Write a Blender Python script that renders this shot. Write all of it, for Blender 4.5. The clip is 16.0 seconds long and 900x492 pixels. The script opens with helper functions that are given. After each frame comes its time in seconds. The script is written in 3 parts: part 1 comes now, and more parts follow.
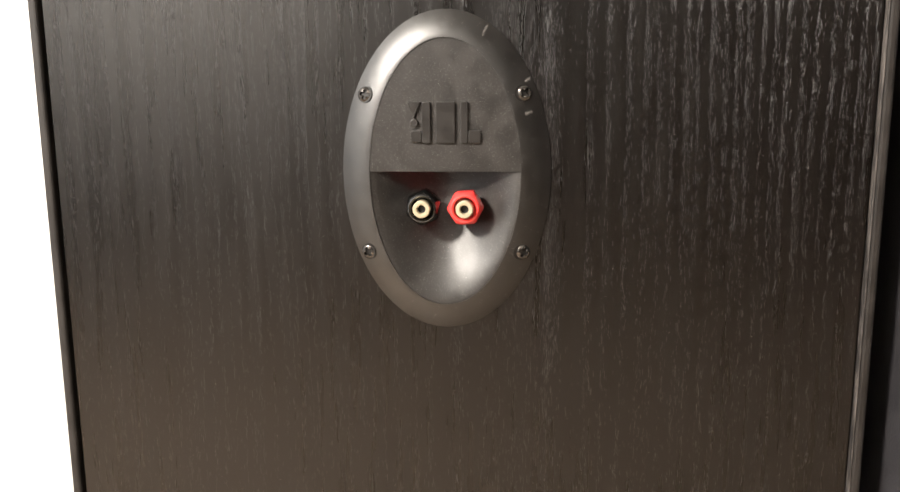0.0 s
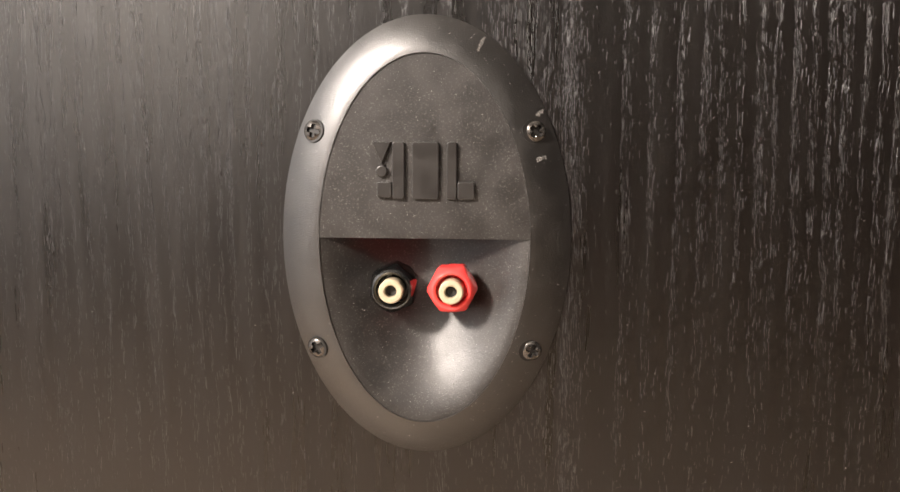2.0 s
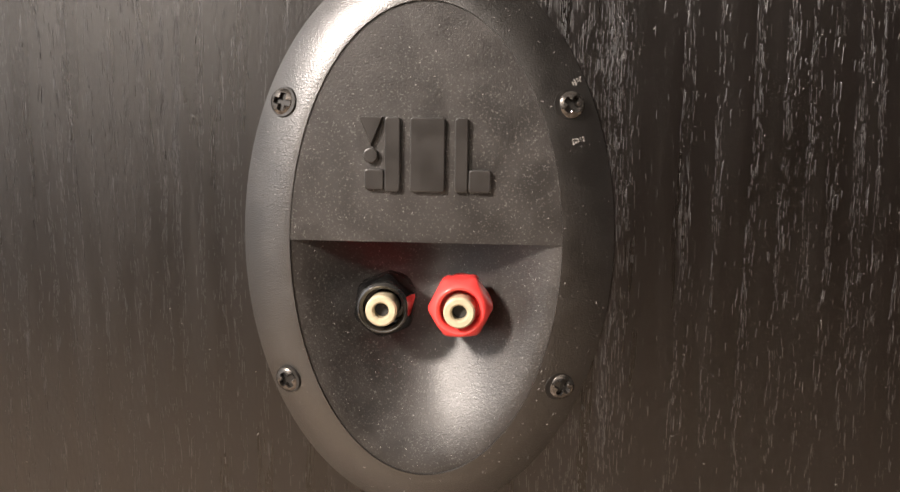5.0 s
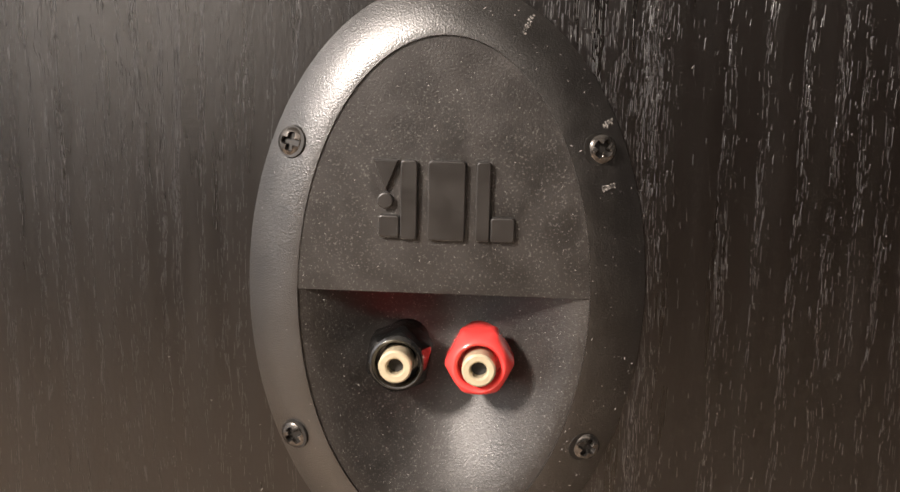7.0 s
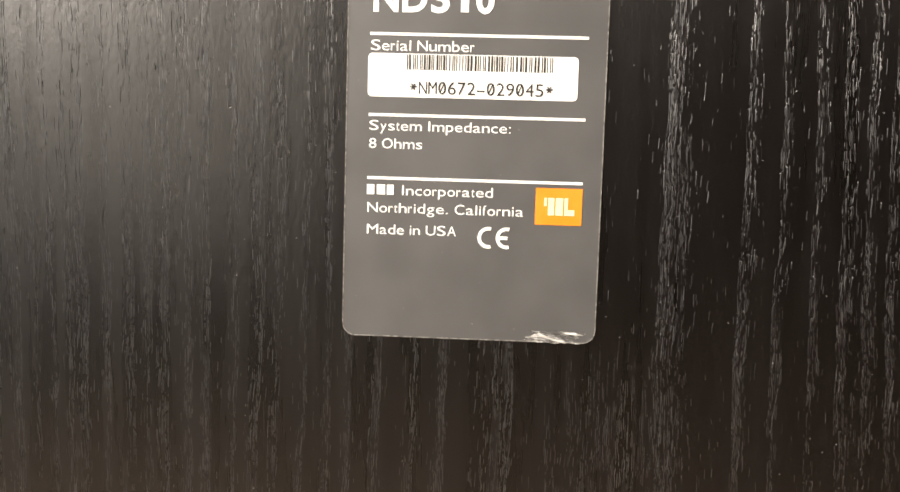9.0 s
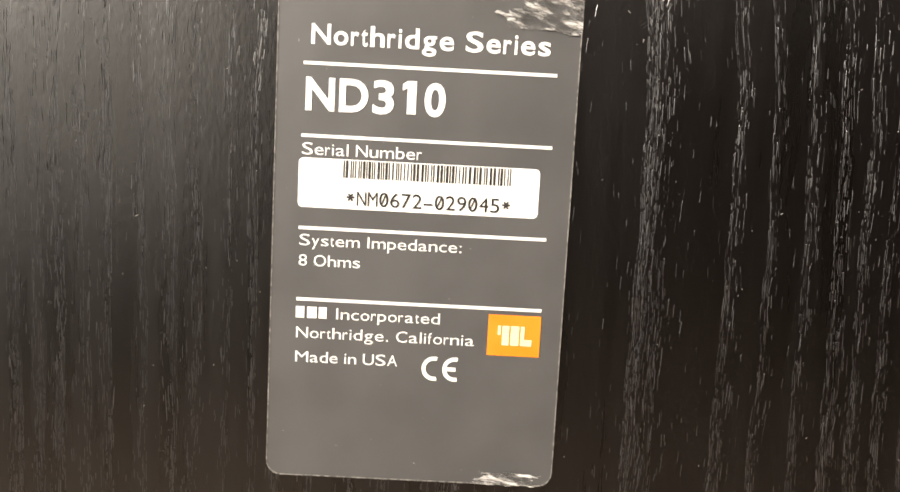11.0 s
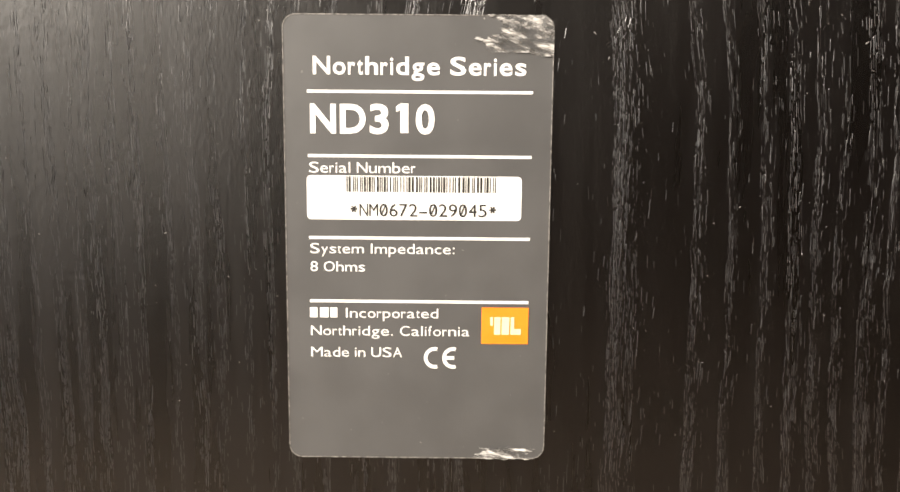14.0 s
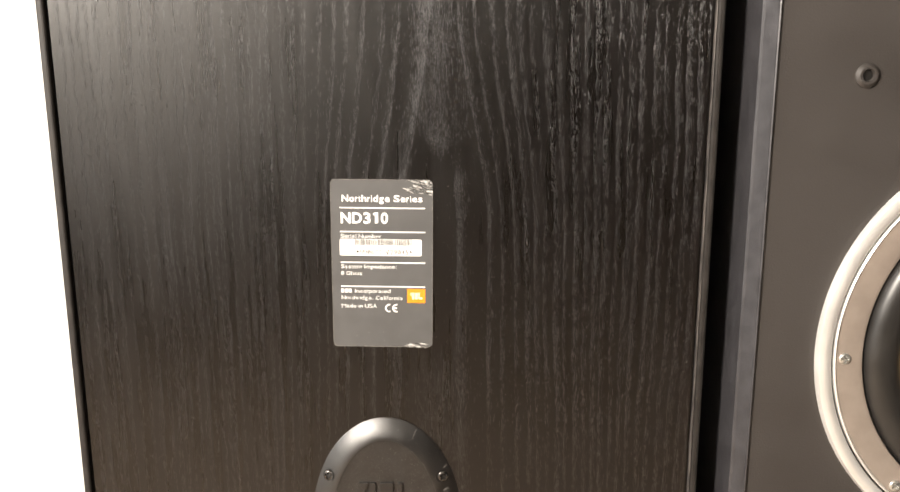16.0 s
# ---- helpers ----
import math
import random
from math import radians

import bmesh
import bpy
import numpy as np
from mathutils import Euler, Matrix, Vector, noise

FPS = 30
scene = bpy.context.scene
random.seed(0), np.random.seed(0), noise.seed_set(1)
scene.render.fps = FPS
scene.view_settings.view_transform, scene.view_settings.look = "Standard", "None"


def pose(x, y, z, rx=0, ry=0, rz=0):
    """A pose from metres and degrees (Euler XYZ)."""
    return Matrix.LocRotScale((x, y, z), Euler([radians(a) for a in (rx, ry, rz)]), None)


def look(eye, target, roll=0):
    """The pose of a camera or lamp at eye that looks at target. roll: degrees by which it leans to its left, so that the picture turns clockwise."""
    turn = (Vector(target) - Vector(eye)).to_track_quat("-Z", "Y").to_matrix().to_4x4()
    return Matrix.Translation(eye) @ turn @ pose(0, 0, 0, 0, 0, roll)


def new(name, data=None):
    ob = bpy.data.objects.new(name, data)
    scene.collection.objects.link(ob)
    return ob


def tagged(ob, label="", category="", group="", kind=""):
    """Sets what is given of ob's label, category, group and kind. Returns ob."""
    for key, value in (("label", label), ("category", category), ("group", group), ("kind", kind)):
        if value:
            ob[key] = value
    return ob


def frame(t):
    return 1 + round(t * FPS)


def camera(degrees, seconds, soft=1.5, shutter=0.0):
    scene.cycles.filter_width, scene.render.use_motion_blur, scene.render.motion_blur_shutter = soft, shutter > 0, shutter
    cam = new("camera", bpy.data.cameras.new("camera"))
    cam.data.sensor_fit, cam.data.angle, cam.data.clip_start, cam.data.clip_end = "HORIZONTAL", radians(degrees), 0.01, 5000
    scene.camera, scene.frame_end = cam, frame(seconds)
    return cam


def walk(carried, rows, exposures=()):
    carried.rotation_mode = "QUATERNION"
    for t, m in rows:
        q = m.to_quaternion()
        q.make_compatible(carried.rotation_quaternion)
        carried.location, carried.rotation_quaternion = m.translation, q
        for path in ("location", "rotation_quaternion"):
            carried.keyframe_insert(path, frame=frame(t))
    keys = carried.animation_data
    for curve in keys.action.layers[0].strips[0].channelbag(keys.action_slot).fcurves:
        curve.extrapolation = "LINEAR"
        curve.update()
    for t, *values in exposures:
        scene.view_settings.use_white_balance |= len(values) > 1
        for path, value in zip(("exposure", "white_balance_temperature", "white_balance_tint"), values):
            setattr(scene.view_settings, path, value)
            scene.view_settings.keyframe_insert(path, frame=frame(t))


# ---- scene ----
cam = camera(56.00, 16.0, soft=1.5)
walk(cam, [
    (0, look((0.03656, -0.37750, 0.61737), (-0.00895, 0.11211, 0.52674), -0.44)),
    (0.5, look((0.02270, -0.33123, 0.60177), (-0.02155, 0.16219, 0.53408), 0.26)),
    (1, look((0.02364, -0.28734, 0.60724), (-0.01771, 0.20670, 0.54231), 0.94)),
    (1.5, look((0.02621, -0.27092, 0.61486), (-0.01015, 0.22399, 0.55365), 0.25)),
    (2, look((0.02507, -0.27122, 0.61568), (-0.00625, 0.22327, 0.54861), 0.23)),
    (2.5, look((0.02652, -0.26762, 0.61657), (-0.00376, 0.22725, 0.55189), -0.08)),
    (3, look((0.02403, -0.26787, 0.62100), (-0.00595, 0.22709, 0.55683), -0.08)),
    (3.5, look((0.02432, -0.26643, 0.62440), (-0.00490, 0.22831, 0.55822), -0.07)),
    (4, look((0.02618, -0.26144, 0.61945), (-0.00395, 0.23333, 0.55387), -0.27)),
    (4.2, look((0.02531, -0.25114, 0.61454), (-0.00587, 0.24341, 0.54786), -0.07)),
    (6.3, look((0.01354, -0.18450, 0.61286), (-0.01344, 0.30659, 0.52288), 1.49)),
    (6.5, look((0.01408, -0.18444, 0.61394), (-0.01186, 0.30703, 0.52569), 1.46)),
    (7, look((0.01350, -0.19501, 0.62638), (-0.01763, 0.29646, 0.53986), 1.29)),
    (7.5, look((0.01122, -0.21147, 0.64144), (-0.01721, 0.28272, 0.57098), 1.62)),
    (8, look((0.00958, -0.21064, 0.67954), (-0.02756, 0.28317, 0.61047), 1.62)),
    (8.5, look((0.00493, -0.20150, 0.71837), (-0.02364, 0.29430, 0.66038), 1.73)),
    (9, look((0.00376, -0.19469, 0.73586), (-0.01901, 0.30284, 0.69180), 1.14)),
    (9.5, look((0.00933, -0.19617, 0.74348), (-0.00235, 0.30254, 0.70952), 1.61)),
    (10, look((0.00267, -0.18804, 0.75582), (0.00369, 0.31127, 0.72968), 1.99)),
    (10.2, look((0.00326, -0.18315, 0.76210), (0.00618, 0.31573, 0.72871), 2.43)),
    (12.3, look((0.00449, -0.15809, 0.77044), (0.01264, 0.33683, 0.69976), 2.17)),
    (12.5, look((0.00430, -0.16001, 0.77201), (0.01251, 0.33482, 0.70079), 2.08)),
    (13, look((0.00213, -0.16390, 0.77119), (0.00870, 0.33229, 0.70992), 1.81)),
    (13.5, look((0.00477, -0.17047, 0.76702), (0.00857, 0.32602, 0.70799), 0.59)),
    (14, look((0.00780, -0.18768, 0.77269), (0.00604, 0.30749, 0.70342), -0.06)),
    (14.5, look((0.01644, -0.24671, 0.78398), (0.00932, 0.24515, 0.69439), -0.24)),
    (15, look((0.02568, -0.32317, 0.81203), (0.01154, 0.16856, 0.72260), -0.91)),
    (15.5, look((0.04241, -0.39869, 0.83514), (0.01743, 0.09107, 0.73763), 0.35)),
    (16, look((0.05385, -0.47862, 0.86043), (0.03913, 0.01013, 0.75602), -0.19)),
], exposures=[
    (0.0, 0.36, 6350, 10), (0.5, 0.22, 6300, 12), (1.0, 0.02, 6500, 14), (1.5, 0.5, 6500, 14), (4.2, 0.5, 6500, 14), (6.4, 0.08, 6500, 14), (7.0, 0.19, 6500, 14),
    (7.9, 0.45, 6500, 12), (8.5, 0.0, 6500, 10), (9.2, -0.14, 6500, 10), (13.0, -0.20, 6500, 10), (14.0, -0.11, 6500, 10), (14.5, 0.03, 6500, 10), (15.0, 0.63, 6500, 10), (15.5, 0.22, 6500, 10), (16.0, 0.16, 6500, 10)])

# ---- world, lamp, exposure ----
world = bpy.data.worlds.new("world")
scene.world = world
world.use_nodes = True
world.node_tree.nodes["Background"].inputs[0].default_value = (0.9, 0.93, 1.0, 1)
world.node_tree.nodes["Background"].inputs[1].default_value = 0.02

lamp_data = bpy.data.lights.new("room_lamp", "POINT")
lamp_data.shadow_soft_size = 0.10
lamp_data.energy, lamp_data.color = 178.0, (1.0, 0.905, 0.79)
room_lamp = new("room_lamp", lamp_data)
room_lamp.location = (-0.75, -0.90, 1.31)
tagged(room_lamp, "warm white standing lamp of the room", "lamp")

# ---- plan, in metres ----
HALF = 0.1889          # half the cabinet's width
FACE = 0.1838          # half the back panel's width
TOP, DEEP = 1.03, 0.36
CUP_Z = 0.5808         # height of the terminal cup's centre
LABEL = (-0.0004, 0.7470)

# ---- materials ----


def mat(name):
    m = bpy.data.materials.new(name)
    m.use_nodes = True
    nt = m.node_tree
    return m, nt, nt.nodes["Principled BSDF"]


def node(nt, kind, operation="", interpolation_type="", data_type=""):
    n = nt.nodes.new(kind)
    if operation:
        n.operation = operation
    if interpolation_type:
        n.interpolation_type = interpolation_type
    if data_type:
        n.data_type = data_type
    return n


def mapped(nt, scale, source=None):
    """Object coordinates, or another vector, stretched by scale."""
    if source is None:
        source = node(nt, "ShaderNodeTexCoord").outputs["Object"]
    mul = node(nt, "ShaderNodeVectorMath", operation="MULTIPLY")
    nt.links.new(source, mul.inputs[0])
    mul.inputs[1].default_value = scale
    return mul.outputs[0]


def noisy(nt, scale, source=None, detail=2.0, rough=0.5):
    n = node(nt, "ShaderNodeTexNoise")
    n.inputs["Scale"].default_value = 1.0
    n.inputs["Detail"].default_value = detail
    n.inputs["Roughness"].default_value = rough
    nt.links.new(mapped(nt, scale, source), n.inputs["Vector"])
    return n.outputs["Fac"]


def span(nt, value, a, b, c=0.0, d=1.0):
    n = node(nt, "ShaderNodeMapRange", interpolation_type="SMOOTHSTEP")
    nt.links.new(value, n.inputs[0])
    for k, v in zip((1, 2, 3, 4), (a, b, c, d)):
        n.inputs[k].default_value = v
    return n.outputs[0]


def calc(nt, op, a, b=0.0):
    n = node(nt, "ShaderNodeMath", operation=op)
    for k, v in enumerate((a, b)):
        if isinstance(v, (int, float)):
            n.inputs[k].default_value = v
        else:
            nt.links.new(v, n.inputs[k])
    return n.outputs[0]


def mixed(nt, fac, a, b):
    n = node(nt, "ShaderNodeMix", data_type="RGBA")
    nt.links.new(fac, n.inputs["Factor"])
    for k, v in (("A", a), ("B", b)):
        if isinstance(v, tuple):
            [s for s in n.inputs if s.name == k and s.type == "RGBA"][0].default_value = (*v, 1)
        else:
            nt.links.new(v, [s for s in n.inputs if s.name == k and s.type == "RGBA"][0])
    return [s for s in n.outputs if s.type == "RGBA"][0]


def bumped(nt, bsdf, height, strength, distance):
    b = node(nt, "ShaderNodeBump")
    b.inputs["Strength"].default_value = strength
    b.inputs["Distance"].default_value = distance
    nt.links.new(height, b.inputs["Height"])
    nt.links.new(b.outputs[0], bsdf.inputs["Normal"])


def plain(name, colour, rough, metal=0.0, vary=0.12, size=60.0, grain=0.0, grain_size=1800.0, spec=0.5, sparkle=0.0, ior=1.5):
    """A surface with broad stains, a fine grain and, if asked, painted sparkle."""
    m, nt, bsdf = mat(name)
    broad = noisy(nt, (size,) * 3, detail=4.0)
    dark = tuple(c * (1 - vary) for c in colour)
    light = tuple(min(1, c * (1 + vary)) for c in colour)
    shade = mixed(nt, span(nt, broad, 0.3, 0.7), dark, light)
    # pale dots put the glints of the grain into the colour
    if sparkle:
        dots = span(nt, noisy(nt, (grain_size * 0.8,) * 3, detail=1.0), 0.58, 0.76, 0.0, sparkle)
        shade = mixed(nt, dots, shade, (0.12, 0.115, 0.11))
    nt.links.new(shade, bsdf.inputs["Base Color"])
    nt.links.new(span(nt, broad, 0.3, 0.7, rough * 0.88, min(1, rough * 1.12)), bsdf.inputs["Roughness"])
    bsdf.inputs["Metallic"].default_value = metal
    bsdf.inputs["Specular IOR Level"].default_value = spec
    bsdf.inputs["IOR"].default_value = ior
    if grain:
        bumped(nt, bsdf, noisy(nt, (grain_size,) * 3, detail=2.0), grain, 0.28 / grain_size)
    return m


def black_ash(name):
    """Black-stained ash foil between its pores: very dark, faintly streaked along the grain, with a soft sheen."""
    m, nt, bsdf = mat(name)
    coord = node(nt, "ShaderNodeTexCoord").outputs["Object"]
    tone = noisy(nt, (7, 7, 4), coord, 4.0)
    streak = noisy(nt, (160, 160, 11), coord, 4.0, 0.65)
    base = mixed(nt, span(nt, tone, 0.3, 0.7), (0.0018, 0.0011, 0.0008), (0.0030, 0.0020, 0.0014))
    base = mixed(nt, span(nt, streak, 0.45, 0.72, 0.0, 0.03), base, (0.030, 0.027, 0.026))
    nt.links.new(base, bsdf.inputs["Base Color"])
    nt.links.new(calc(nt, "ADD", span(nt, tone, 0.3, 0.7, 0.24, 0.29), span(nt, streak, 0.34, 0.68, 0.0, 0.06)), bsdf.inputs["Roughness"])
    bsdf.inputs["Specular IOR Level"].default_value = 0.62
    relief = calc(nt, "ADD", calc(nt, "MULTIPLY", noisy(nt, (900, 900, 420), coord, 2.0), 0.5), calc(nt, "MULTIPLY", noisy(nt, (2600, 2600, 240), coord, 1.0), 0.10))
    bumped(nt, bsdf, relief, 1.0, 0.00010)
    return m


ASH = black_ash("black_ash_foil")
PORE = plain("grey_open_pores", (0.015, 0.0135, 0.0143), 0.33, vary=0.4, size=300, spec=1.0)
EDGE = plain("black_edge_foil", (0.018, 0.0155, 0.014), 0.6, vary=0.3, size=90, grain=0.2, grain_size=500, spec=0.35)
CHAMFER = plain("black_satin_edge", (0.034, 0.033, 0.036), 0.38, vary=0.2, size=120, grain=0.3, grain_size=700)


def worn():
    """Black foil rubbed pale along an edge."""
    m, nt, bsdf = mat("worn_edge_foil")
    rub = noisy(nt, (400, 400, 60), None, 4.0, 0.7)
    nt.links.new(mixed(nt, span(nt, rub, 0.38, 0.66), (0.022, 0.020, 0.019), (0.10, 0.09, 0.083)), bsdf.inputs["Base Color"])
    bsdf.inputs["Roughness"].default_value = 0.5
    return m


WORN = worn()
PLASTIC = plain("black_textured_plastic", (0.0125, 0.0108, 0.0096), 0.40, vary=0.25, size=120, spec=0.62, grain=0.8, grain_size=2700, sparkle=0.50)
RIM = plain("black_rubbed_plastic", (0.0075, 0.0066, 0.0060), 0.34, vary=0.2, size=140, grain=1.0, grain_size=2600, sparkle=0.08, spec=1.0, ior=1.5)
LOGO = plain("black_smooth_plastic", (0.015, 0.0133, 0.0122), 0.36, vary=0.1, size=200, grain=0.1, grain_size=3000)
GLOSS_BLACK = plain("black_glossy_plastic", (0.005, 0.005, 0.005), 0.12, spec=0.9, vary=0.2, size=200)
RED = plain("red_glossy_plastic", (0.80, 0.060, 0.055), 0.20, vary=0.08, size=200, grain=0.05, grain_size=900)
GOLD = plain("pale_gold_plating", (0.50, 0.43, 0.30), 0.38, metal=0.35, vary=0.08, size=500)
# near-black that paints the shade inside holes and grooves
RECESS_SHADE = plain("recess_shade_black", (0.006, 0.005, 0.004), 0.6, vary=0.3, size=400)
SCREW = plain("black_oxide_steel", (0.10, 0.092, 0.085), 0.22, metal=0.85, vary=0.45, size=500)
STEEL = plain("zinc_steel", (0.62, 0.62, 0.60), 0.3, metal=0.9, vary=0.15, size=400)
LABEL_GREY = plain("grey_label_foil", (0.076, 0.075, 0.075), 0.44, vary=0.06, size=70, grain=0.06, grain_size=700)
PRINT = plain("white_print", (0.80, 0.79, 0.77), 0.5, vary=0.05, size=900)
STICKER = plain("white_sticker_paper", (0.84, 0.83, 0.80), 0.6, vary=0.03, size=200)
INK = plain("black_ink", (0.02, 0.018, 0.016), 0.55, vary=0.3, size=1500)
ORANGE = plain("orange_print", (0.86, 0.24, 0.012), 0.45, vary=0.05, size=300)
PALE = plain("pale_print", (0.85, 0.68, 0.42), 0.5, vary=0.05, size=500)


def film():
    """Clear film, crazed and smeared into silvery streaks, in part still clear."""
    m, nt, bsdf = mat("crinkled_clear_film")
    turn = node(nt, "ShaderNodeVectorRotate")
    turn.inputs["Axis"].default_value = (0, 1, 0)
    turn.inputs["Angle"].default_value = radians(-14)
    nt.links.new(node(nt, "ShaderNodeTexCoord").outputs["Object"], turn.inputs["Vector"])
    folds = noisy(nt, (170, 300, 620), turn.outputs[0], 5.0, 0.68)
    cloud = noisy(nt, (210, 210, 330), turn.outputs[0], 3.0, 0.6)
    nt.links.new(mixed(nt, span(nt, folds, 0.40, 0.72), (0.10, 0.098, 0.095), (0.80, 0.78, 0.75)), bsdf.inputs["Base Color"])
    nt.links.new(calc(nt, "MULTIPLY", span(nt, cloud, 0.36, 0.56, 0.25, 1.0), span(nt, folds, 0.34, 0.62, 0.35, 1.0)), bsdf.inputs["Alpha"])
    bsdf.inputs["Roughness"].default_value = 0.28
    bumped(nt, bsdf, folds, 0.7, 0.0008)
    return m


FILM = film()
DUST = plain("dust", (0.20, 0.192, 0.185), 0.9, vary=0.4, size=2000)
# scuff marks, and the painted glint along the label's edge
SCUFF_GLINT = plain("scuffs_and_edge_glint", (0.16, 0.15, 0.14), 0.6, vary=0.6, size=1500)
WALL = plain("white_wall_paint", (0.82, 0.81, 0.79), 0.85, vary=0.02, size=3, grain=0.1, grain_size=300)
# bluish tint of the unseen west wall, chosen for the sheen it reflects
SIDE = plain("blue_grey_wall_paint", (0.38, 0.41, 0.45), 0.85, vary=0.03, size=3)
# for unseen walls added to keep the back panel's reflections dark
DIM = plain("unseen_dark_wall", (0.03, 0.027, 0.025), 0.85, vary=0.05, size=3)
CEILING = plain("grey_ceiling_paint", (0.22, 0.215, 0.205), 0.9, vary=0.02, size=3)
FLOOR = plain("brown_wood_floor", (0.39, 0.305, 0.23), 0.55, vary=0.25, size=12, grain=0.3, grain_size=300)
BAFFLE = plain("black_vinyl_baffle", (0.034, 0.0295, 0.027), 0.6, vary=0.05, size=25, grain=0.4, grain_size=900)
SILVER = plain("silver_trim", (0.80, 0.79, 0.77), 0.34, metal=0.55, vary=0.05, size=60)
TAUPE = plain("taupe_painted_basket", (0.25, 0.21, 0.18), 0.42, vary=0.08, size=80)
RUBBER = plain("black_rubber", (0.018, 0.017, 0.016), 0.34, vary=0.15, size=80)
CONE = plain("yellow_cone", (0.36, 0.26, 0.12), 0.6, vary=0.2, size=300, grain=0.3, grain_size=900)

# ---- mesh helpers ----


def part(name, bm, material, parent=None, label="", smooth=False):
    """Links a bmesh as one mesh object, under a thing or a part."""
    me = bpy.data.meshes.new(name)
    bmesh.ops.recalc_face_normals(bm, faces=bm.faces)
    bm.to_mesh(me)
    bm.free()
    me.materials.append(material)
    if smooth:
        me.polygons.foreach_set("use_smooth", [True] * len(me.polygons))
        me.set_sharp_from_angle(angle=radians(38))
    ob = new(name, me)
    ob.parent = parent
    return tagged(ob, label)


def box(lo, hi, bevel=0.0, segments=2, bm=None):
    bm = bm or bmesh.new()
    made = bmesh.ops.create_cube(bm, size=1.0)["verts"]
    size = [b - a for a, b in zip(lo, hi)]
    mid = [(a + b) / 2 for a, b in zip(lo, hi)]
    for v in made:
        v.co = Vector([m + c * s for m, c, s in zip(mid, v.co, size)])
    if bevel:
        edges = list({e for v in made for e in v.link_edges})
        bmesh.ops.bevel(bm, geom=edges, offset=bevel, segments=segments, profile=0.5, affect="EDGES")
    return bm


def lathe(profile, steps=64, centre=(0, 0, 0)):
    """Turns (radius, y) pairs about the y axis through centre."""
    bm = bmesh.new()
    rings = []
    for r, y in profile:
        if r < 1e-7:
            rings.append([bm.verts.new((centre[0], centre[1] + y, centre[2]))])
        else:
            rings.append([bm.verts.new((centre[0] + r * math.cos(a), centre[1] + y, centre[2] + r * math.sin(a)))
                          for a in (2 * math.pi * k / steps for k in range(steps))])
    for a, b in zip(rings, rings[1:]):
        for k in range(steps):
            n = (k + 1) % steps
            if len(a) == 1:
                bm.faces.new((a[0], b[n], b[k]))
            elif len(b) == 1:
                bm.faces.new((a[k], a[n], b[0]))
            else:
                bm.faces.new((a[k], a[n], b[n], b[k]))
    return bm


def rounded(x0, z0, x1, z1, radius, y0, y1, steps=6):
    """A flat plate with round corners between depths y0 (back) and y1 (front)."""
    pts = []
    for cx, cz, a0 in ((x1 - radius, z1 - radius, 0), (x0 + radius, z1 - radius, 90), (x0 + radius, z0 + radius, 180), (x1 - radius, z0 + radius, 270)):
        for k in range(steps + 1):
            a = radians(a0 + 90 * k / steps)
            pts.append((cx + radius * math.cos(a), cz + radius * math.sin(a)))
    return prism(pts, y0, y1)


def prism(pts, y0, y1, bm=None):
    """Pushes an outline of (x, z) from depth y0 to y1."""
    bm = bm or bmesh.new()
    a = [bm.verts.new((x, y0, z)) for x, z in pts]
    b = [bm.verts.new((x, y1, z)) for x, z in pts]
    bm.faces.new(a)
    bm.faces.new(b)
    for k in range(len(pts)):
        n = (k + 1) % len(pts)
        bm.faces.new((a[k], a[n], b[n], b[k]))
    return bm


def empty(name, label, category, group="", at=(0, 0, 0)):
    ob = new(name)
    ob.empty_display_size = 0.05
    ob.location = at
    return tagged(ob, label, category, group)


# ---- room ----
RX0, RX1, RY0, RY1, RZ = -1.5, 1.6, -4.2, 0.47, 2.5
SPLIT_X, SPLIT_Y = -0.56, -2.15     # behind the camera a dark gap is added beside the white wall for reflections
tagged(part("floor", box((RX0 - 0.1, RY0 - 0.1, -0.1), (RX1 + 0.1, RY1 + 0.1, 0.0)), FLOOR), "plain brown wooden floor of the room", "floor", kind="structure")
tagged(part("ceiling", box((RX0 - 0.1, RY0 - 0.1, RZ), (RX1 + 0.1, RY1 + 0.1, RZ + 0.1)), CEILING), "plain grey painted ceiling of the room", "ceiling", kind="structure")
tagged(part("wall_north", box((RX0 - 0.1, RY1, 0.0), (RX1 + 0.1, RY1 + 0.1, RZ)), WALL), "bright white painted wall behind the loudspeakers", "wall", kind="structure")
tagged(part("wall_south", box((RX0, SPLIT_Y - 0.1, 0.0), (SPLIT_X, SPLIT_Y, RZ)), WALL), "plain white painted wall of the room", "wall", kind="structure")
# dark panel added out of view, darkening what the panel mirrors lower down
tagged(part("low_reflection_darkener", box((RX0, SPLIT_Y, 0.0), (SPLIT_X, SPLIT_Y + 0.02, 0.55)), DIM), "unseen dark panel added to darken low reflections", "wall", kind="structure")
# white panel added out of view to brighten reflections at the upper right
tagged(part("upper_reflection_panel", box((SPLIT_X, SPLIT_Y - 0.1, 1.34), (RX1, SPLIT_Y, RZ)), WALL), "unseen white panel added to brighten upper reflections", "wall", kind="structure")
# dark wall added out of view so the panel's right half mirrors little
tagged(part("reflection_dark_wall", box((RX0 - 0.1, RY0 - 0.1, 0.0), (RX1 + 0.1, RY0, RZ)), DIM), "unseen dark wall added to keep reflections dark", "wall", kind="structure")
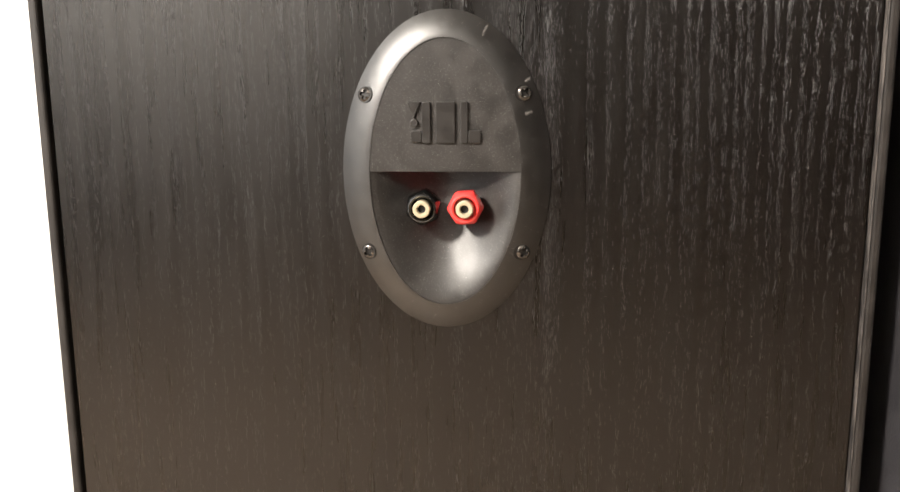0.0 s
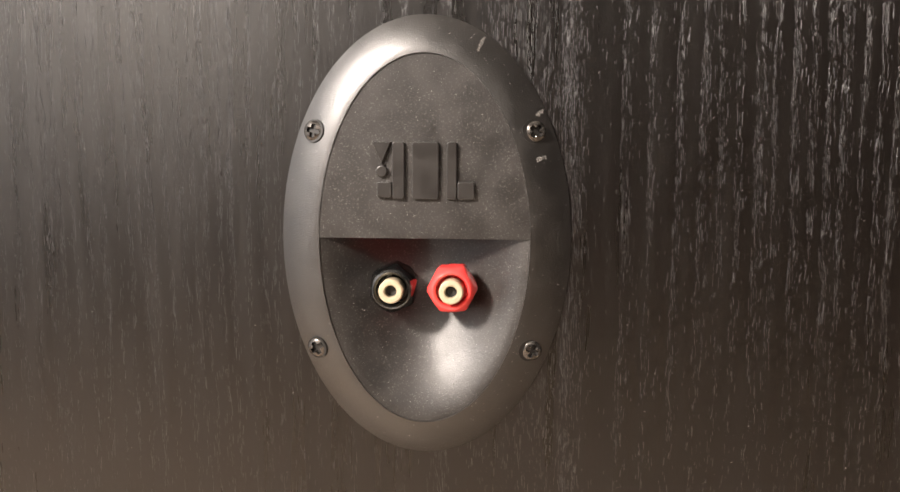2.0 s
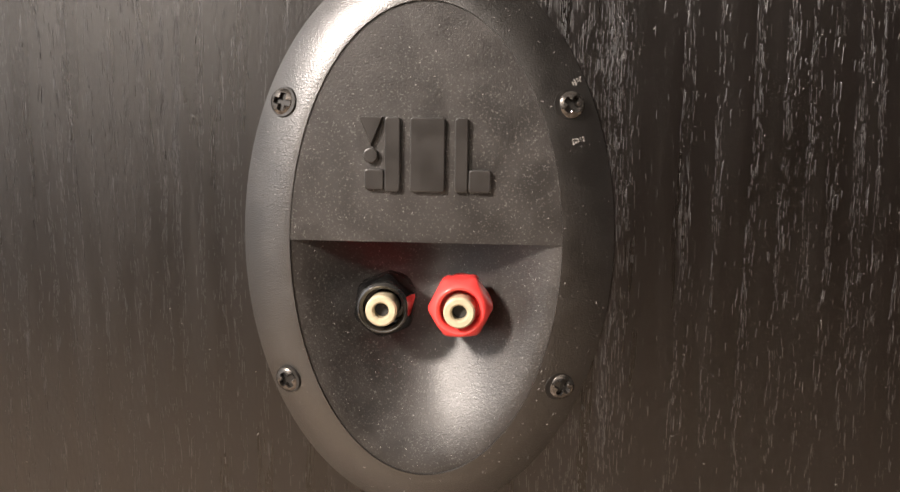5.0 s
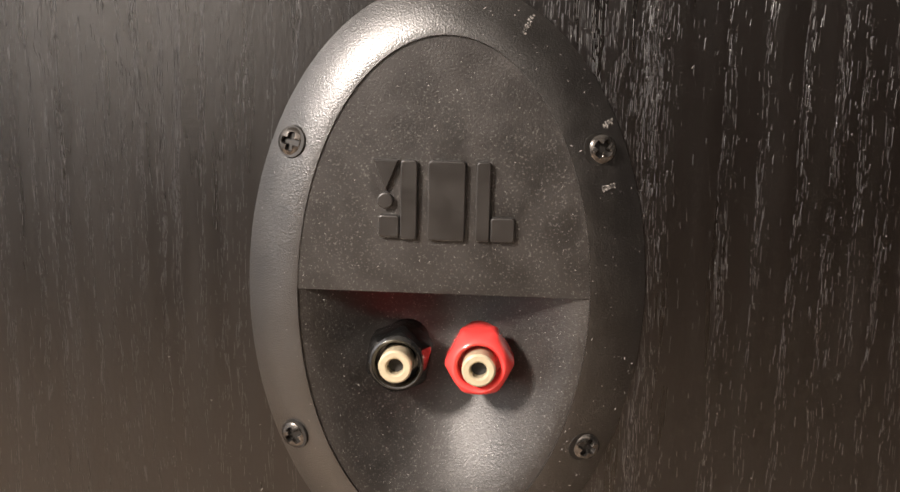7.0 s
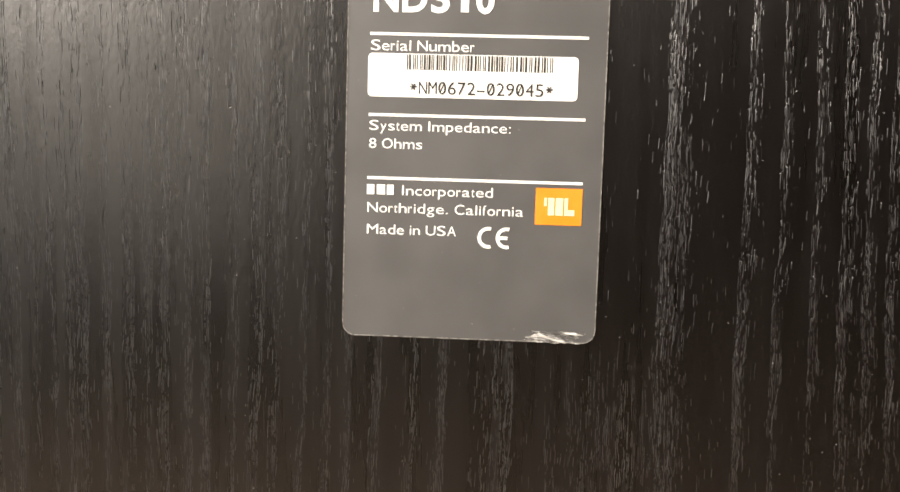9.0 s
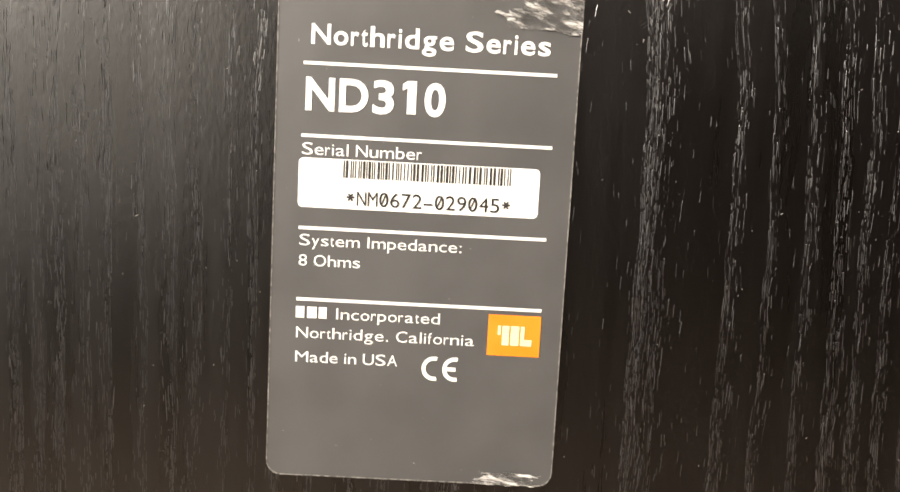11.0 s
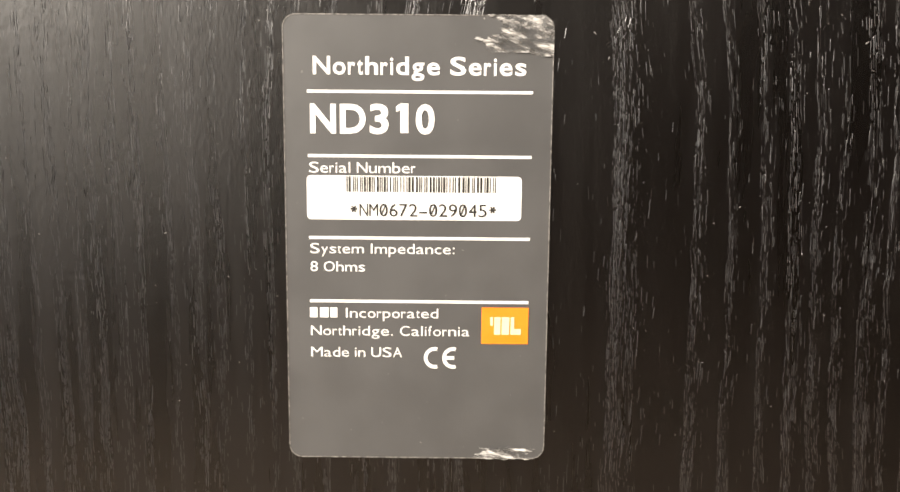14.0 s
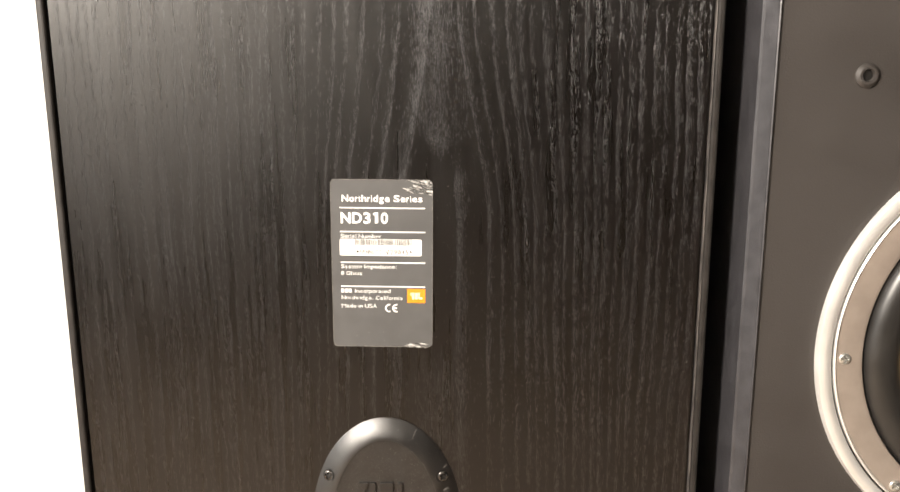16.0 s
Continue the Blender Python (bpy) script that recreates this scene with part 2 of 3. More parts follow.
# unseen wall set near the lamp as a reflector for the left side
tagged(part("wall_west", box((RX0 - 0.1, RY0, 0.0), (RX0, RY1, RZ)), SIDE), "unseen blue-grey wall set close to brighten rim reflections", "wall", kind="structure")
# dark side wall, likewise unseen and added for dark reflections
tagged(part("wall_east", box((RX1, RY0, 0.0), (RX1 + 0.1, RY1, RZ)), DIM), "unseen dark side wall added to keep reflections dark", "wall", kind="structure")

# ---- loudspeaker seen from behind ----


def cabinet(thing, half, width_in, deep, top):
    """Side panels, top, bottom and front round an inset back panel; the back lies at y = 0."""
    t = half - width_in
    proud = -0.0024
    for s in (-1, 1):
        lo, hi = sorted((s * (width_in + 0.0004), s * half))
        part("side_panel", box((lo, proud, 0.0), (hi, deep, top), 0.0016, 3), EDGE, thing)
    part("worn_edge", box((width_in - 0.0001, proud - 0.0001, t), (width_in + 0.0006, 0.004, top - t), 0.0003, 2), WORN, thing, "rubbed pale foil edge")
    part("top_panel", box((-width_in, proud, top - t), (width_in, deep, top), 0.0008), EDGE, thing)
    part("bottom_panel", box((-width_in, proud, 0.0), (width_in, deep, t), 0.0008), EDGE, thing)
    part("front_baffle", box((-width_in, deep - 0.018, t), (width_in, deep - 0.001, top - t), 0.0008), EDGE, thing)


speaker = empty("loudspeaker", "black ash floorstanding loudspeaker turned with its back panel outward", "loudspeaker", "pair of loudspeakers")
cabinet(speaker, HALF, FACE, DEEP, TOP)

CUT_A, CUT_B = 0.040, 0.064     # half axes of the hole under the terminal cup


def back_panel():
    """The back board with an oval hole for the terminal cup."""
    bm = bmesh.new()
    n = 96
    lo, hi = (-FACE + 0.0011, 0.0052), (FACE - 0.0011, TOP - 0.0052)
    outer, inner = [], []
    for k in range(n):
        a = 2 * math.pi * k / n
        dx, dz = CUT_A * math.cos(a), CUT_B * math.sin(a)
        inner.append((dx, CUP_Z + dz))
        f = min((hi[0] / abs(dx)) if abs(dx) > 1e-9 else 1e9, ((hi[1] - CUP_Z) / dz if dz > 1e-9 else (CUP_Z - lo[1]) / -dz if dz < -1e-9 else 1e9))
        outer.append((dx * f, CUP_Z + dz * f))
    for corner in ((lo[0], lo[1]), (lo[0], hi[1]), (hi[0], lo[1]), (hi[0], hi[1])):
        k = min(range(n), key=lambda i: (outer[i][0] - corner[0]) ** 2 + (outer[i][1] - corner[1]) ** 2)
        outer[k] = corner
    layers = [[bm.verts.new((x, y, z)) for x, z in ring] for y, ring in ((0, outer), (0, inner), (0.012, inner), (0.012, outer))]
    for a, b in zip(layers, layers[1:] + layers[:1]):
        for k in range(n):
            bm.faces.new((a[k], a[(k + 1) % n], b[(k + 1) % n], b[k]))
    return bm


part("back_panel", back_panel(), ASH, speaker, "black ash grained back panel with a soft sheen")

# ---- the grain of the back panel ----
HEART = 0.034          # the upright axis about which the rings of pores lie
KNOT = (0.0375, 0.7985)


def ease(a, b, v):
    t = max(0.0, min(1.0, (v - a) / (b - a)))
    return t * t * (3 - 2 * t)


def grain_x(side, r, z, strand, closing=True):
    """Where a strand of pores runs at a height: rings close over the knot and wander a little."""
    draw = min(r * 0.75, 0.019 * ease(0.762, 0.905, z) * math.exp(-((r - 0.026) / 0.055) ** 2)) if closing else 0.0
    wave = 0.0050 * noise.noise(Vector((side * r * 14, z * 4.5, 2.0))) + 0.0014 * noise.noise(Vector((side * r * 40, z * 15, 5.0)))
    fine = 0.0007 * noise.noise(Vector((side * r * 110, z * 70, 8.0))) + 0.00022 * noise.noise(Vector((strand * 3.7, z * 160, 1.0)))
    return HEART + side * (r - draw) + wave + fine


def pores():
    """Short upright ridges and slits of the embossed grain: crowded in rings, scattered between them."""
    rng = random.Random(3)
    made = []

    def strand(side, r, number, fill, z0, z1, closing=True):
        z = z0 + rng.uniform(0, 0.006)
        while z < z1:
            length = rng.uniform(0.0005, 0.0016) if rng.random() < 0.35 else rng.uniform(0.0012, 0.0048)
            patch = 0.78 + 0.65 * noise.noise(Vector((side * r * 55, z * 22, 11.0)))
            # pores thinned lower down to imitate the light's falloff there
            low = 0.25 + 0.75 * ease(0.48, 0.69, z + 0.05 * noise.noise(Vector((r * 25, z * 9, 4.0))))
            if rng.random() < fill * patch * low:
                made.append((grain_x(side, r, z, number, closing), z, grain_x(side, r, z + length, number, closing), z + length))
            z += length + rng.uniform(0.0001, 0.0009)
            # small beads between the slits
            if rng.random() < fill * 0.35:
                length = rng.uniform(0.00022, 0.00042)
                x = grain_x(side, r, z, number, closing) + rng.uniform(-0.00008, 0.00008)
                made.append((x, z, x, z + length))
                z += length

    number = 0
    for side, first, reach in ((1, (0.0098, 0.0280, 0.0360, 0.0440, 0.0510, 0.0565), 0.150), (-1, (0.0250, 0.0397, 0.0470, 0.0560, 0.0630, 0.0680, 0.0735), 0.219)):
        rings = list(first)
        while rings[-1] < reach:
            rings.append(rings[-1] + (rng.uniform(0.0048, 0.0066) if side > 0 else rng.uniform(0.0038, 0.0066)))
        for k, r in enumerate(rings):
            wide = 0.0056 if k == 0 else rng.uniform(0.0018, 0.0036) if side > 0 else rng.uniform(0.0013, 0.0026)
            force = rng.uniform(0.72, 1.0)
            d = 0.0
            while d < wide * 1.6:
                # a sharp flank toward the heart, thinning out away from it
                fill = force * (0.92 if d < wide * 0.35 else 0.92 * max(0.10, 1 - (d - wide * 0.35) / (wide * 1.1)))
                strand(side, r + d, number, fill, 0.40, 0.800 if side > 0 and k == 0 else 1.018)
                number += 1
                d += rng.uniform(0.00017, 0.00031)
    # the heart: crowded over the knot and under the label
    for z0, z1, fill in ((0.806, 1.018, 0.95), (0.40, 0.695, 0.85)):
        d = -0.0185
        while d < 0.0165:
            top = z0 + 0.020 * abs(d / 0.018) ** 1.5 + rng.uniform(0, 0.006) if z0 > 0.7 else z0
            strand(1 if d > 0 else -1, abs(d), number, fill * math.exp(-(d / 0.019) ** 2), top, z1 - rng.uniform(0, 0.02), False)
            number += 1
            d += rng.uniform(0.00028, 0.00050)
    # a few strands bend round the knot
    for ring in (0.0084, 0.0092, 0.0099, 0.0112):
        a = -62.0
        while a < 58:
            step = rng.uniform(6, 13)
            if rng.random() < 0.8:
                ends = [(KNOT[0] + ring * 0.80 * math.cos(radians(b)), KNOT[1] + ring * math.sin(radians(b))) for b in (a, a + step)]
                made.append((*ends[0], *ends[1]))
            a += step + rng.uniform(1, 5)
    for _ in range(10000):
        side, r, z = rng.choice((-1, 1)), rng.uniform(0.002, 0.21), rng.uniform(0.40, 1.01)
        length = rng.uniform(0.0008, 0.0030)
        made.append((grain_x(side, r, z, 0), z, grain_x(side, r, z + length, 0), z + length))
    verts, faces = [], []
    for xa, za, xb, zb in made:
        if max(abs(xa), abs(xb)) > FACE - 0.0020 or (xa / 0.0455) ** 2 + ((za - CUP_Z) / 0.0700) ** 2 < 1 or (xb / 0.0455) ** 2 + ((zb - CUP_Z) / 0.0700) ** 2 < 1:
            continue
        if abs(xa) < 0.028 and LABEL[1] - 0.049 < za and zb < LABEL[1] + 0.049:
            continue
        if math.hypot((xa - KNOT[0]) / 0.0055, (za - KNOT[1]) / 0.0075) < 1:
            continue
        half = rng.uniform(0.000042, 0.000088)
        low = rng.random() < 0.35
        rise, other = (half * (rng.uniform(0.10, 0.35) if low else rng.uniform(0.32, 0.95)) for _ in range(2))
        crest = half * rng.uniform(-0.2, 0.5)
        at = len(verts)
        f1, f2 = (0.36, 0.64) if zb - za < 0.00045 else (rng.uniform(0.02, 0.16), 1 - rng.uniform(0.02, 0.16))
        x1, z1, x2, z2 = xa + (xb - xa) * f1, za + (zb - za) * f1, xa + (xb - xa) * f2, za + (zb - za) * f2
        verts += [(xa, -0.000004, za), (x1 - half, -0.000004, z1), (x1 + crest, -0.000004 - rise, z1), (x1 + half, -0.000004, z1),
                  (x2 - half, -0.000004, z2), (x2 + crest, -0.000004 - other, z2), (x2 + half, -0.000004, z2), (xb, -0.000004, zb)]
        faces += [(at, at + 2, at + 1), (at, at + 3, at + 2), (at + 1, at + 2, at + 5, at + 4), (at + 2, at + 3, at + 6, at + 5), (at + 4, at + 5, at + 7), (at + 5, at + 6, at + 7)]
    me = bpy.data.meshes.new("grain")
    me.from_pydata(verts, [], faces)
    me.materials.append(PORE)
    return me


grain = new("grain", pores())
grain.parent = speaker
tagged(grain, "short pale embossed pores of the black ash grain", kind="stuff")

# ---- terminal cup ----
OUT_A, OUT_B = 0.0467, 0.0712   # outer half axes
IN_A, IN_B = 0.0336, 0.0590     # inner half axes
STEP = 0.0012                   # height of the step above the cup's centre


def flange_depth(t):
    """Depth of the rim from its outer edge (t = 0) to its inner edge (t = 1)."""
    return -0.0006 - 0.0060 * (1 - (1 - t) ** 1.55)


def bowl_depth(x, z):
    q = min(1.0, (x / IN_A) ** 2 + (z / IN_B) ** 2)
    return -0.0060 + 0.0180 * (1 - q) ** 1.7


def plate_depth(x, z):
    return -0.0060 - 0.0004 * (1 - min(1.0, max(0.0, z / IN_B)))


def rim_mesh():
    bm = bmesh.new()
    n, rings = 128, 14
    prev = None
    prof = [(0.0, 0.0004)] + [(k / rings, flange_depth(k / rings)) for k in range(rings + 1)] + [(1.004, -0.0050)]
    for t, y in prof:
        a, b = OUT_A + (IN_A - OUT_A) * t, OUT_B + (IN_B - OUT_B) * t
        ring = [bm.verts.new((a * math.cos(2 * math.pi * k / n), y, CUP_Z + b * math.sin(2 * math.pi * k / n))) for k in range(n)]
        if prev:
            for k in range(n):
                bm.faces.new((prev[k], prev[(k + 1) % n], ring[(k + 1) % n], ring[k]))
        prev = ring
    return bm


def cup():
    bm = bmesh.new()
    # upper plate: rows of points from the step to the top of the inner oval
    def sheet(zs, depth, columns=40):
        rows = []
        for z in zs:
            w = IN_A * math.sqrt(max(0.0, 1 - (z / IN_B) ** 2))
            rows.append([bm.verts.new((w * (2 * c / columns - 1), depth(w * (2 * c / columns - 1), z), CUP_Z + z)) for c in range(columns + 1)])
        for a, b in zip(rows, rows[1:]):
            for c in range(columns):
                bm.faces.new((a[c], a[c + 1], b[c + 1], b[c]))
        return rows
    ups = [STEP + (IN_B - 0.00002 - STEP) * math.sin(0.5 * math.pi * k / 20) for k in range(21)]
    upper = sheet(ups, plate_depth)
    downs = [STEP - (IN_B - 0.00002 + STEP) * math.sin(0.5 * math.pi * k / 36) for k in range(37)]
    lower = sheet(downs, bowl_depth)
    # the step's underside, with a rounded lip
    for c in range(40):
        bm.faces.new((upper[0][c], upper[0][c + 1], lower[0][c + 1], lower[0][c]))
    return bm


terminal_cup = part("terminal_cup", cup(), PLASTIC, speaker, "oval black textured plastic terminal cup with a raised rim", smooth=True)
part("rim", rim_mesh(), RIM, terminal_cup, "sloping black plastic rim rubbed to a sheen", smooth=True)


def emblem_pieces():
    """Outlines of a raised emblem: a wedge, a dot and upright blocks."""
    zt, zb = CUP_Z + 0.0316, CUP_Z + 0.0137
    def rect(x0, x1, z0, z1):
        r = min(0.0007, (x1 - x0) / 3, (z1 - z0) / 3)
        pts = []
        for cx, cz, a0 in ((x1 - r, z1 - r, 0), (x0 + r, z1 - r, 90), (x0 + r, z0 + r, 180), (x1 - r, z0 + r, 270)):
            pts += [(cx + r * math.cos(radians(a0 + k * 45)), cz + r * math.sin(radians(a0 + k * 45))) for k in range(3)]
        return pts
    yield [(-0.0160, zt), (-0.0102, zt), (-0.0131, zt - 0.0070)]
    yield [(-0.0132 + 0.0018 * math.cos(k * math.pi / 12), zt - 0.0092 + 0.0018 * math.sin(k * math.pi / 12)) for k in range(24)]
    yield rect(-0.0098, -0.0060, zb, zt)
    yield rect(-0.0147, -0.0100, zb + 0.0004, zb + 0.0054)
    yield rect(-0.0036, 0.0048, zb, zt)
    yield rect(0.0072, 0.0104, zb, zt)
    yield rect(0.0106, 0.0160, zb, zb + 0.0055)


for outline in emblem_pieces():
    bm = prism(outline, -0.0050, -0.0077)
    rim_edges = [e for e in bm.edges if all(v.co.y < -0.007 for v in e.verts)]
    bmesh.ops.bevel(bm, geom=rim_edges, offset=0.00028, segments=2, profile=0.5, affect="EDGES")
    part("emblem_block", bm, LOGO, terminal_cup)

HEAD = 0.0032


def screw_head():
    """A domed cross-recess screw head about the origin, facing -y."""
    bm = bmesh.new()
    n, rings = 64, 13
    last = None
    centre = bm.verts.new((0, 0.0004, 0))
    for k in range(1, rings + 1):
        r = HEAD * k / rings
        ring = []
        for s in range(n):
            a = 2 * math.pi * s / n
            x, z = r * math.cos(a), r * math.sin(a)
            dome = -0.0013 * math.sqrt(max(0.0, 1 - (r / HEAD) ** 2 * 0.92))
            u, v = abs(x), abs(z)
            arm = min(u, v)
            cut = max(0.0, min(1.0, (0.00072 - arm) / 0.00020)) * max(0.0, min(1.0, (0.0022 - r) / 0.0004))
            ring.append(bm.verts.new((x, dome + 0.0016 * cut, z)))
        for s in range(n):
            if last is None:
                bm.faces.new((centre, ring[s], ring[(s + 1) % n]))
            else:
                bm.faces.new((last[s], ring[s], ring[(s + 1) % n], last[(s + 1) % n]))
        last = ring
    skirt = [bm.verts.new((v.co.x, 0.0020, v.co.z)) for v in last]
    for s in range(n):
        bm.faces.new((last[s], skirt[s], skirt[(s + 1) % n], last[(s + 1) % n]))
    return bm


screw_mesh = None
for sx, sz, turn in ((-0.0351, 0.0349, 12), (0.0348, 0.0350, 38), (-0.0351, -0.0353, 55), (0.0347, -0.0349, 28)):
    lean = Vector((math.copysign(0.38, sx), -0.91, math.copysign(0.15, sz)))
    # a flat dark disc paints the shade of the countersink
    seat = part("screw_seat_shade", lathe([(0.0, -0.0002), (0.0036, -0.0003), (0.0038, 0.0004), (0.0, 0.0005)], 32), RECESS_SHADE, terminal_cup, "flat dark disc for the shade in a countersunk screw hole")
    deep = flange_depth(0.42)
    seat.matrix_basis = Matrix.Translation((sx - (0.0009 if sx > 0 else 0.0), deep - 0.0003, CUP_Z + sz)) @ lean.to_track_quat("-Y", "Z").to_matrix().to_4x4()
    if screw_mesh is None:
        screw = part("screw", screw_head(), SCREW, terminal_cup, "black cross-head screw", smooth=True)
        screw_mesh = screw.data
    else:
        screw = new("screw", screw_mesh)
        screw.parent = terminal_cup
        tagged(screw, "black cross-head screw")
    screw.matrix_basis = pose(sx, deep - 0.0003, CUP_Z + sz, 0, 0, 0) @ (lean * 1.0 + Vector((0, -1.2, 0))).to_track_quat("-Y", "Z").to_matrix().to_4x4() @ pose(0, 0, 0, 0, turn, 0)


def hex_nut():
    """A six-sided screw cap with chamfered corners and a round bore, facing -y; its front at y = 0."""
    bm = bmesh.new()
    n = 72
    def section(scale, y, roundness):
        ring = []
        for k in range(n):
            a = 2 * math.pi * k / n
            b = (a + math.pi / 6) % (math.pi / 3) - math.pi / 6
            flat = 0.0070 / math.cos(b)
            r = min(flat, 0.0070 + 0.0008) * (1 - roundness) + 0.0070 * roundness
            ring.append(bm.verts.new((r * scale * math.cos(a), y, r * scale * math.sin(a))))
        return ring
    rows = [section(0.68, 0.0050, 1), section(0.68, 0.0012, 1), section(0.70, 0.0005, 1), section(0.75, 0.0001, 1), section(0.80, 0.0, 1), section(0.85, 0.0002, 1),
            section(0.90, 0.0007, 0.95), section(0.95, 0.0014, 0.8), section(0.985, 0.0023, 0.45), section(1.0, 0.0034, 0.08), section(1.0, 0.0040, 0.0),
            section(1.0, 0.0090, 0.0), section(0.98, 0.0100, 0.5), section(0.82, 0.0104, 1), section(0.82, 0.0230, 1)]
    for a, b in zip(rows, rows[1:]):
        for k in range(n):
            bm.faces.new((a[k], a[(k + 1) % n], b[(k + 1) % n], b[k]))
    bm.faces.new(rows[0])
    return bm


for px, material, what, turn in ((-0.0100, GLOSS_BLACK, "black", 8), (0.0090, RED, "red", 27)):
    post = part("binding_post", hex_nut(), material, speaker, what + " glossy plastic hexagonal binding post", smooth=True)
    post.matrix_basis = pose(px, -0.0098, CUP_Z - 0.0150, 0, turn, 0) @ Matrix.Scale(1.04, 4)
    part("socket", lathe([(0.0018, 0.010), (0.0018, -0.0017), (0.0022, -0.0022), (0.0033, -0.0022), (0.0037, -0.0018), (0.0037, 0.004)], 48), GOLD, post, "pale gold-plated socket ring", smooth=True)
    # a black disc in the ring stands for the unlit hole
    part("bore", lathe([(0.0, 0.0004), (0.0017, 0.0002), (0.0017, 0.0046), (0.0, 0.0046)], 24), RECESS_SHADE, post, "black disc for the shade inside a socket bore")

# ---- label ----
TURN = -0.55
label = part("rating_label", rounded(-0.0292, -0.0501, 0.0297, 0.0499, 0.0030, 0.0, -0.00018), LABEL_GREY, speaker, "matt grey foil rating label, its corner film torn")
label.matrix_basis = pose(LABEL[0], -0.00004, LABEL[1], 0, -TURN, 0)


# advance widths of a plain grotesque face, in thousandths of its size
ADVANCE = dict(zip("NorthidgeSs DaluUmbyIpcn:OCf.MA", (722, 556, 333, 278, 556, 222, 556, 556, 556, 667, 500, 278, 722, 556, 222, 556, 722, 833, 556, 500, 278, 556, 500, 556, 278, 778, 667, 278, 278, 833, 667)))
GLYPHS = {}


def glyph(ch, bold):
    """Points and faces of one character of the built-in font, its left edge at 0, and its width."""
    if (ch, bold) not in GLYPHS:
        curve = bpy.data.curves.new("letters", "FONT")
        curve.body, curve.size, curve.offset, curve.resolution_u = ch, 1.0, bold, 4
        ob = bpy.data.objects.new("letters", curve)
        scene.collection.objects.link(ob)
        bpy.context.view_layer.update()
        me = bpy.data.meshes.new_from_object(ob.evaluated_get(bpy.context.evaluated_depsgraph_get()))
        bpy.data.objects.remove(ob)
        co = np.array([v.co[:] for v in me.vertices])
        co[:, 0] -= co[:, 0].min()
        GLYPHS[ch, bold] = co, [tuple(f.vertices) for f in me.polygons], co[:, 0].max()
        bpy.data.meshes.remove(me)
        if ch == "1":
            # a stem with a flag, as the plain face has it
            b = 0.035 + bold
            co = np.array([(0, 0.51, 0), (0, 0.53 + 2 * b, 0), (0.10, 0.60 + 2 * b, 0), (0.16, 0.729, 0), (0.30, 0.729, 0), (0.30, 0, 0), (0.23 - 2 * b, 0, 0), (0.23 - 2 * b, 0.57, 0)])
            GLYPHS[ch, bold] = co, [tuple(range(8))], 0.30
    return GLYPHS[ch, bold]


def lettering(text, x, z, height, width, material=None, y=-0.00034, bold=0.0, name="lettering"):
    """Printed words: baseline start at (x, z) on the label, capital height and total width given; wide, evenly set letters."""
    steps = [ADVANCE.get(ch, 556) for ch in text]
    unit = width / sum(steps)
    verts, faces, at = [], [], x
    for ch, step in zip(text, steps):
        if ch != " ":
            co, polys, wide = glyph(ch, bold)
            room = {"i": 105, "l": 95, ".": 110, ":": 110, "I": 110, "1": 300}.get(ch, step - (75 if step < 400 else 95)) * unit
            start = at + (step * unit - room) / 2
            verts_from = len(verts)
            verts += [(start + cx / wide * room, y, z + cz / 0.729 * height) for cx, cz, _ in co]
            faces += [tuple(verts_from + k for k in f) for f in polys]
        at += step * unit
    me = bpy.data.meshes.new(name)
    me.from_pydata(verts, [], faces)
    me.materials.append(material or PRINT)
    ob = new(name, me)
    ob.parent = label
    return ob


def rule(z):
    return part("rule", box((-0.02395, -0.00034, z - 0.00033), (0.02535, -0.0001, z + 0.00033)), PRINT, label)


for z in (0.0334, 0.0194, 0.0012, -0.0132):
    rule(z)
lettering("Northridge Series", -0.0229, 0.0371, 0.0040, 0.0470, bold=0.018)
lettering("ND310", -0.0238, 0.0245, 0.0064, 0.0282, bold=0.028)
lettering("Serial Number", -0.0239, 0.0157, 0.0025, 0.0238, bold=0.0)
lettering("System Impedance:", -0.0239, -0.0023, 0.0024, 0.0328, bold=0.0)
lettering("8 Ohms", -0.0239, -0.0064, 0.0024, 0.0126, bold=0.0)
for k, w in enumerate((0.0017, 0.0019, 0.0016)):
    x0 = -0.0240 + k * 0.0023
    part("brand_bar", box((x0, -0.00034, -0.0170), (x0 + w, -0.0001, -0.0147)), PRINT, label)
lettering("Incorporated", -0.0162, -0.0170, 0.0024, 0.0214, bold=0.0)
lettering("Northridge. California", -0.0240, -0.0211, 0.0024, 0.0363, bold=0.0)
lettering("Made in USA", -0.0240, -0.0261, 0.0024, 0.0210, bold=0.0)


def arc_mark(cx, cz, r, bar):
    """An open ring, with or without a middle bar."""
    bm = bmesh.new()
    pts = [(cx + s * math.cos(radians(a)), cz + s * math.sin(radians(a))) for s, seq in ((r, range(75, 286, 10)), (r - 0.0008, range(285, 74, -10))) for a in seq]
    prism(pts, -0.0001, -0.00034, bm)
    if bar:
        prism([(cx - r + 0.0004, cz - 0.0004), (cx + 0.0002, cz - 0.0004), (cx + 0.0002, cz + 0.0004), (cx - r + 0.0004, cz + 0.0004)], -0.0001, -0.00036, bm)
    return bm


part("conformity_mark", arc_mark(0.0043, -0.0262, 0.0025, False), PRINT, label)
part("conformity_mark", arc_mark(0.0085, -0.0262, 0.0025, True), PRINT, label)

